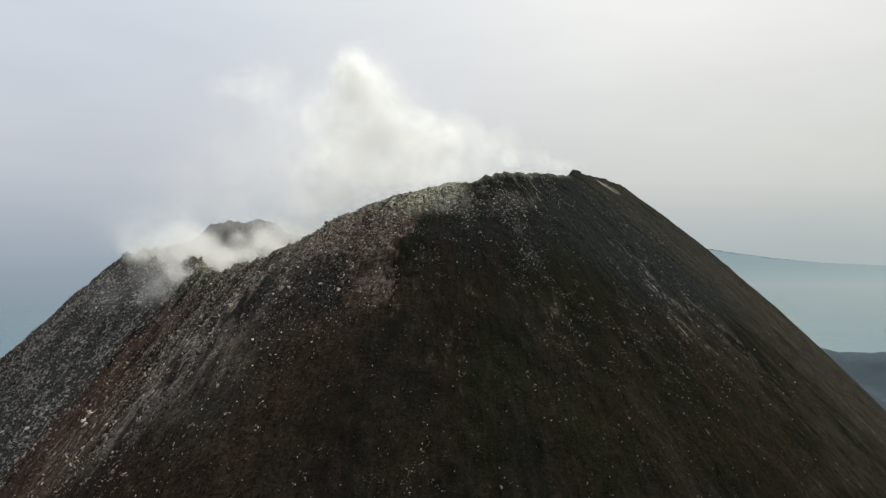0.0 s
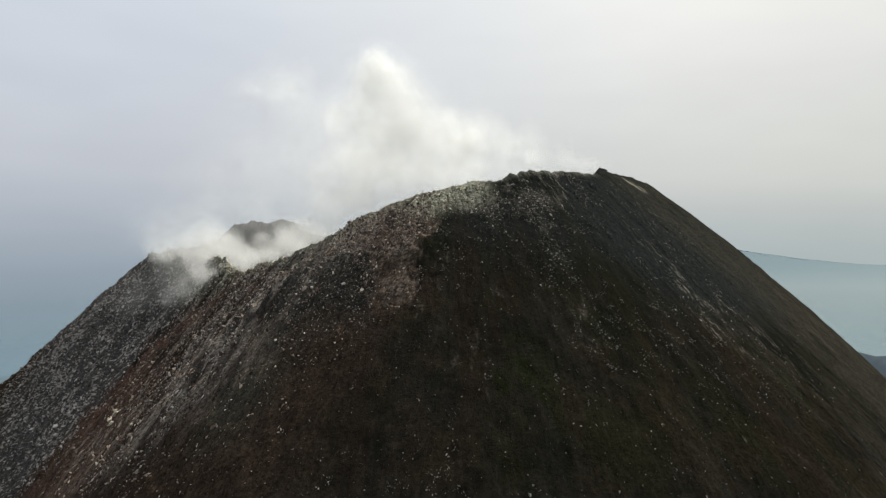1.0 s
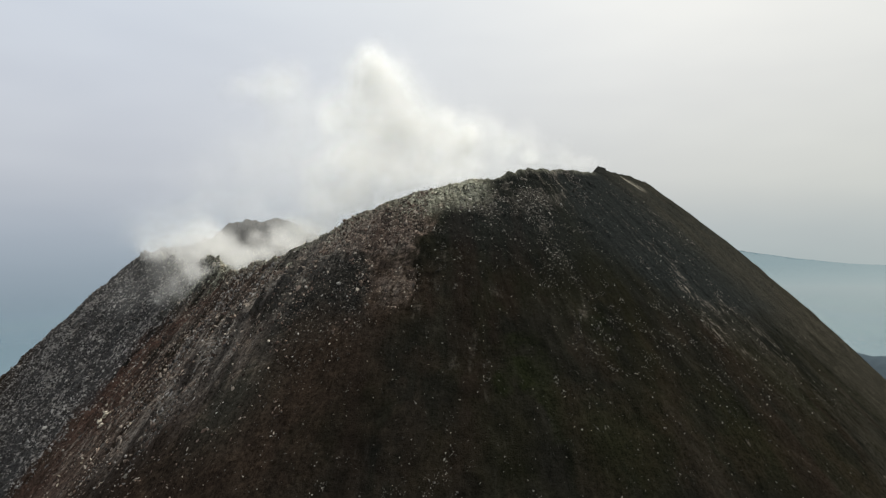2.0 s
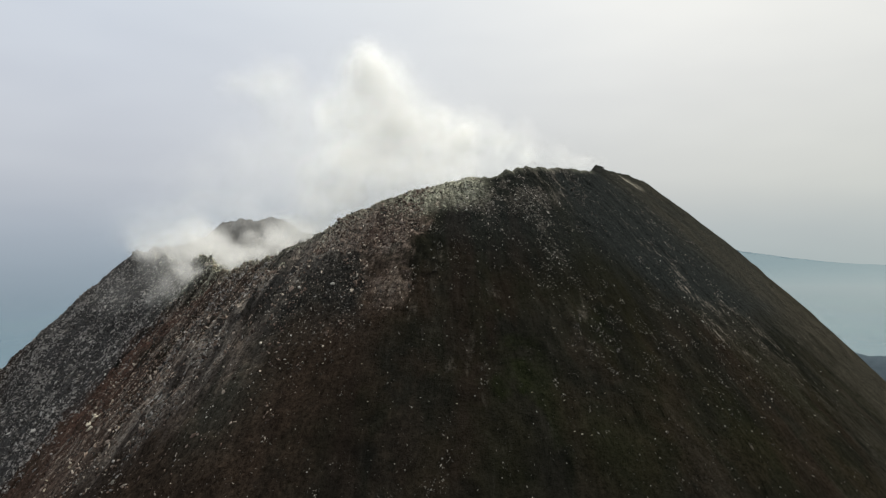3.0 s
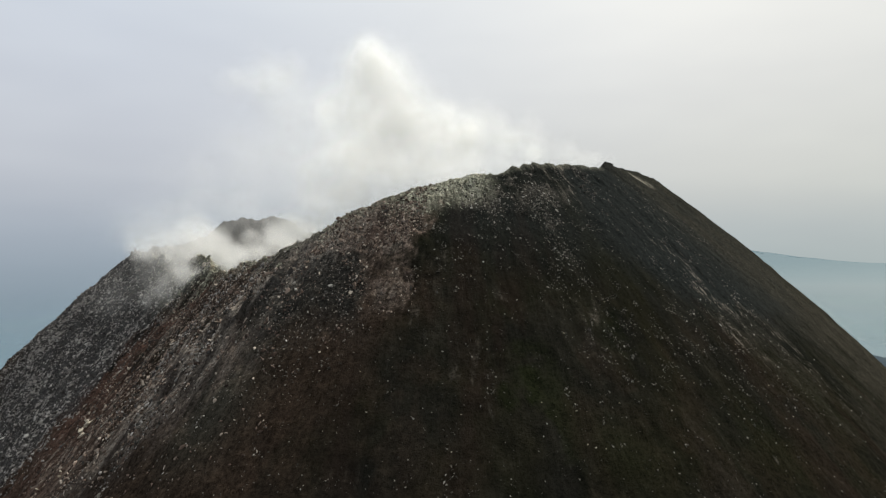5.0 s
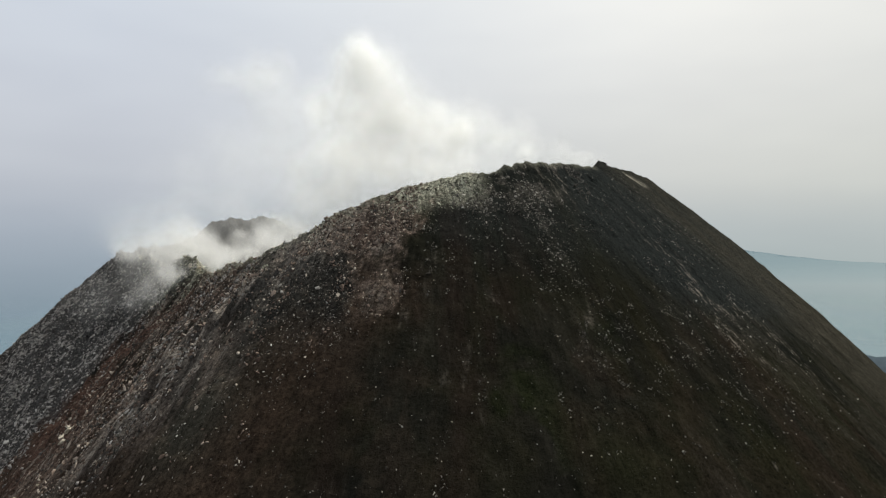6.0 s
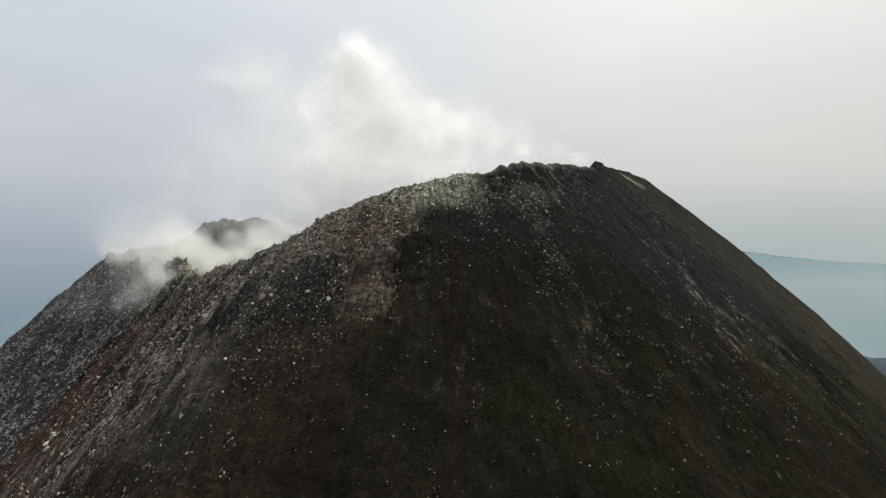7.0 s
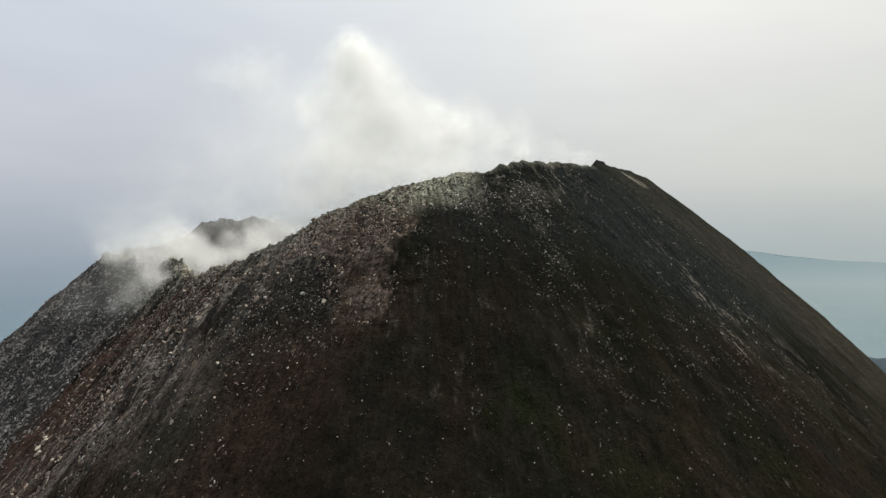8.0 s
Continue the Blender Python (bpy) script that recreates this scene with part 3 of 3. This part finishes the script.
def boulders():
    rng = np.random.RandomState(11)
    grey = [rock_mesh("boulder", 300 + k, 2, BOULDER_GREY) for k in range(6)]
    pale = [rock_mesh("boulder", 400 + k, 2, BOULDER_PALE) for k in range(5)]

    def put(mesh, x, y, s, label, group):
        ob = tagged(new("boulder", mesh), label, "boulder", group)
        z = float(height(np.array([x]), np.array([y]))[0])
        ob.matrix_world = Matrix.LocRotScale((x, y, z + 0.1 * s), Euler((rng.uniform(-0.4, 0.4), rng.uniform(-0.4, 0.4), rng.uniform(0, 6.3))), (s * rng.uniform(0.95, 1.35), s * rng.uniform(0.65, 0.95), s * rng.uniform(0.55, 0.85)))

    for place, top in (((-84, -50), 60), ((-44, -20), 26)):
        x, y, s = spread(rng, 75, place, (0, top), 0.46 if top > 30 else 0.3, 0.25)
        for k in range(len(x)):
            put(grey[k % 6], x[k], y[k], s[k], "rough grey lava boulder lying on the scree", "boulders on the flank")
    x, y, s = spread(rng, 90, (-24, 45), (6, 90), 0.15, 0.3)
    for k in range(len(x)):
        put(pale[k % 5], x[k], y[k], s[k], "pale weathered stone lying on dark ash", "pale stones on the ash")

    def at(r, th, mesh, s, label, group):
        put(mesh, CX + r * math.sin(radians(th)), CY - r * math.cos(radians(th)), s, label, group)

    lone = ((181.2, -9.0), (186.5, -7.3), (187.8, -5.7), (189.6, -3.0), (189.0, -1.1), (190.2, -10.6), (190.0, -9.3), (193.2, -10.4), (199.0, -4.4),
            (199.5, -2.4), (196.8, -2.2), (196.9, 2.9), (192.9, 12.3), (180.1, 10.3), (200.7, 9.4), (201.1, 9.8), (194.1, 7.5), (195.1, 9.4),
            (168.8, 2.0), (167.9, 4.2), (167.4, -2.1), (170.3, -5.3), (171.1, -5.3), (174.2, -6.3), (143.5, 31.0), (170.4, 15.0), (169.8, 17.8),
            (165.6, 13.5), (155.1, 12.3), (174.8, 26.9), (192.3, 20.1), (194.2, 18.8), (190.0, 26.9), (183.9, 26.9), (187.0, 18.8))
    for k, (r, th) in enumerate(lone):
        at(r, th, pale[k % 5], rng.uniform(0.17, 0.27), "bleached stone standing out on the dark ash", "bleached stones on the cone")
    for k in range(9):
        at(166.0 + rng.uniform(-1.8, 2.2), -41.3 + rng.uniform(-1.3, 1.3), pale[k % 5], rng.uniform(0.8, 1.8), "large pale tan block half buried in rusty ash", "pale blocks")
    for r, th, s in ((158.5, -31.2, 0.8), (159.5, -31.0, 0.7), (178.3, -35.5, 0.9), (177.4, -36.2, 0.6), (176.8, -33.4, 0.7), (179.7, -40.6, 0.8), (180.4, -40.0, 0.6), (183.0, -37.4, 0.6)):
        at(r, th, pale[int(r) % 5], s, "large pale tan block half buried in rusty ash", "pale blocks")

    for k in range(12):
        at(rng.uniform(113, 119), -52.2 + rng.uniform(-2.5, 2.5), pale[k % 5], rng.uniform(0.6, 1.6), "tan block bleached by gas beside a steaming vent", "bleached blocks by the vents")

    crag = rock_mesh("crag", 512, 2, BOULDER_GREY)
    a = radians(55.5)
    slab = tagged(new("crag", crag), "jagged dark rock slab crowning the summit rim", "rock")
    x, y = CX + 90.5 * math.sin(a), CY - 90.5 * math.cos(a)
    slab.matrix_world = Matrix.LocRotScale((x, y, float(height(np.array([x]), np.array([y]))[0]) + 0.1), Euler((0.1, 0.22, 0.3)), (3.3, 1.7, 0.7))
    dark = [rock_mesh("boulder", 520 + k, 2, BOULDER_DARK) for k in range(4)]
    for k in range(14):
        th, r = rng.uniform(-65, -57), rng.uniform(0, 9)
        r += float(rim(th)[0])
        put(dark[k % 4], CX + r * math.sin(radians(th)), CY - r * math.cos(radians(th)), rng.uniform(0.7, 1.7), "dark lava block crusted with sulphur beside a steaming vent", "blocks by the vents")


boulders()


# ---- steam ----
STEAM = steam_material()


def steam(name, label, seed, billows, count=46, dense=1.0):
    """Thin rounded veils of vapour; each billow: place, half widths, and thickness."""
    rng = np.random.RandomState(seed)
    vs, fs, thick, base = [], [], [], 0
    sides, rings = 12, (0.22, 0.45, 0.7, 1.0)
    ang = np.arange(sides) * 2 * np.pi / sides
    upright = np.array([0.0, 1.0, 0.25])
    k = np.arange(sides)
    j = (k + 1) % sides
    tri = [np.stack([k * 0, 1 + k, 1 + j], -1)]
    for q in range(len(rings) - 1):
        a, b = 1 + q * sides, 1 + (q + 1) * sides
        tri += [np.stack([a + k, b + k, b + j], -1), np.stack([a + k, b + j, a + j], -1)]
    tri = np.concatenate(tri)
    for x, y, z, rx, ry, rz, weight in billows:
        for _ in range(count):
            p = rng.randn(3)
            p *= rng.uniform(0, 1) ** 0.5 / np.linalg.norm(p)
            centre = np.array([x, y, z]) + p * (rx, ry, rz)
            size = min(rx, rz) * rng.uniform(0.55, 1.2)
            normal = upright + 0.4 * rng.randn(3)
            normal /= np.linalg.norm(normal)
            e1 = np.cross(normal, rng.randn(3))
            e1 /= np.linalg.norm(e1)
            e2 = np.cross(normal, e1)
            ring = size * (np.cos(ang)[:, None] * e1 + np.sin(ang)[:, None] * e2) * rng.uniform(0.8, 1.1, sides)[:, None]
            vs.append(np.concatenate([[centre]] + [centre + f * ring - normal * size * 0.15 * f * f for f in rings]))
            thick.append(np.concatenate([[1.0]] + [np.full(sides, (1 - f * f) ** 2) for f in rings]) * weight * dense * rng.uniform(0.08, 0.22))
            fs.append(tri + base)
            base += 1 + len(rings) * sides
    ob = sheet(name, np.concatenate(vs), np.concatenate(fs), STEAM)
    ob.data.attributes.new("thickness", "FLOAT", "POINT").data.foreach_set("value", np.concatenate(thick).astype(np.float32))
    return tagged(ob, label, "steam", kind="stuff")


steam("steam_plume", "billowing white steam rising from the crater", 21, [
    (-52, 330, 345, 13, 12, 10, 1.0), (-44, 330, 331, 19, 16, 13, 1.0), (-61, 330, 315, 24, 18, 14, 0.9), (-34, 330, 313, 27, 20, 15, 1.0),
    (-8, 330, 307, 26, 20, 13, 0.9), (20, 330, 301, 24, 18, 11, 0.75), (44, 328, 294, 20, 14, 8, 0.55), (62, 315, 286, 16, 12, 5, 0.4),
    (-28, 330, 292, 42, 24, 15, 1.0), (-38, 338, 308, 40, 14, 24, 0.55), (-14, 338, 290, 60, 14, 18, 0.6), (-48, 336, 334, 22, 10, 20, 0.3), (-61, 330, 286, 30, 20, 16, 0.65), (-74, 330, 270, 28, 20, 16, 0.6), (-107, 340, 339, 16, 12, 12, 0.42),
    (-127, 340, 332, 17, 12, 11, 0.22), (-97, 340, 318, 24, 16, 18, 0.2), (-120, 345, 296, 40, 20, 26, 0.1), (-150, 345, 276, 36, 18, 20, 0.09), (-94, 340, 293, 32, 20, 24, 0.16),
    (-50, 300, 266, 34, 18, 12, 0.8), (-4, 290, 276, 40, 16, 10, 0.8), (34, 255, 272, 16, 10, 4, 0.6),
], 56, 0.62)
steam("vent_steam", "low white steam drifting from vents in the crater", 22, [
    (-112, 330, 238, 20, 12, 9, 1.0), (-90, 330, 246, 22, 14, 12, 0.9), (-109, 345, 247, 18, 10, 9, 0.7), (-80, 300, 250, 26, 14, 12, 0.8),
    (-136, 310, 243, 16, 10, 9, 0.7), (-150, 320, 248, 16, 10, 10, 0.6), (-168, 325, 245, 18, 10, 9, 0.25), (-178, 330, 246, 22, 10, 11, 0.12),
    (-166, 340, 257, 30, 12, 13, 0.15), (-129, 340, 266, 36, 14, 15, 0.18), (-188, 330, 254, 30, 12, 15, 0.06), (-146, 335, 240, 16, 8, 8, 0.9), (-122, 325, 236, 18, 8, 7, 1.0), (-98, 262, 236, 14, 8, 6, 0.7),
    (-142, 285, 240, 16, 10, 7, 0.6), (-128, 300, 238, 20, 12, 8, 0.7), (-160, 300, 250, 30, 10, 12, 0.12), (-110, 310, 256, 30, 12, 12, 0.25),
], 56, 0.55)
steam("fumarole_steam", "thin wisps of steam from fumaroles on the rim", 23, [
    (-116, 241, 231, 5, 4, 6, 0.26), (-121, 241, 225, 4, 3, 6, 0.2), (-127, 240, 222, 4, 3, 5, 0.14), (-109, 238, 232, 5, 3, 4, 0.3), (-121, 252, 238, 9, 6, 6, 0.4), (-136, 262, 239, 11, 7, 7, 0.3),
    (-98, 247, 233, 7, 4, 4, 0.5), (-146, 270, 240, 10, 6, 5, 0.25), (-131, 250, 230, 9, 5, 7, 0.12), (-138, 252, 222, 20, 6, 13, 0.05), (-112, 234, 224, 12, 5, 8, 0.06),
], 44)
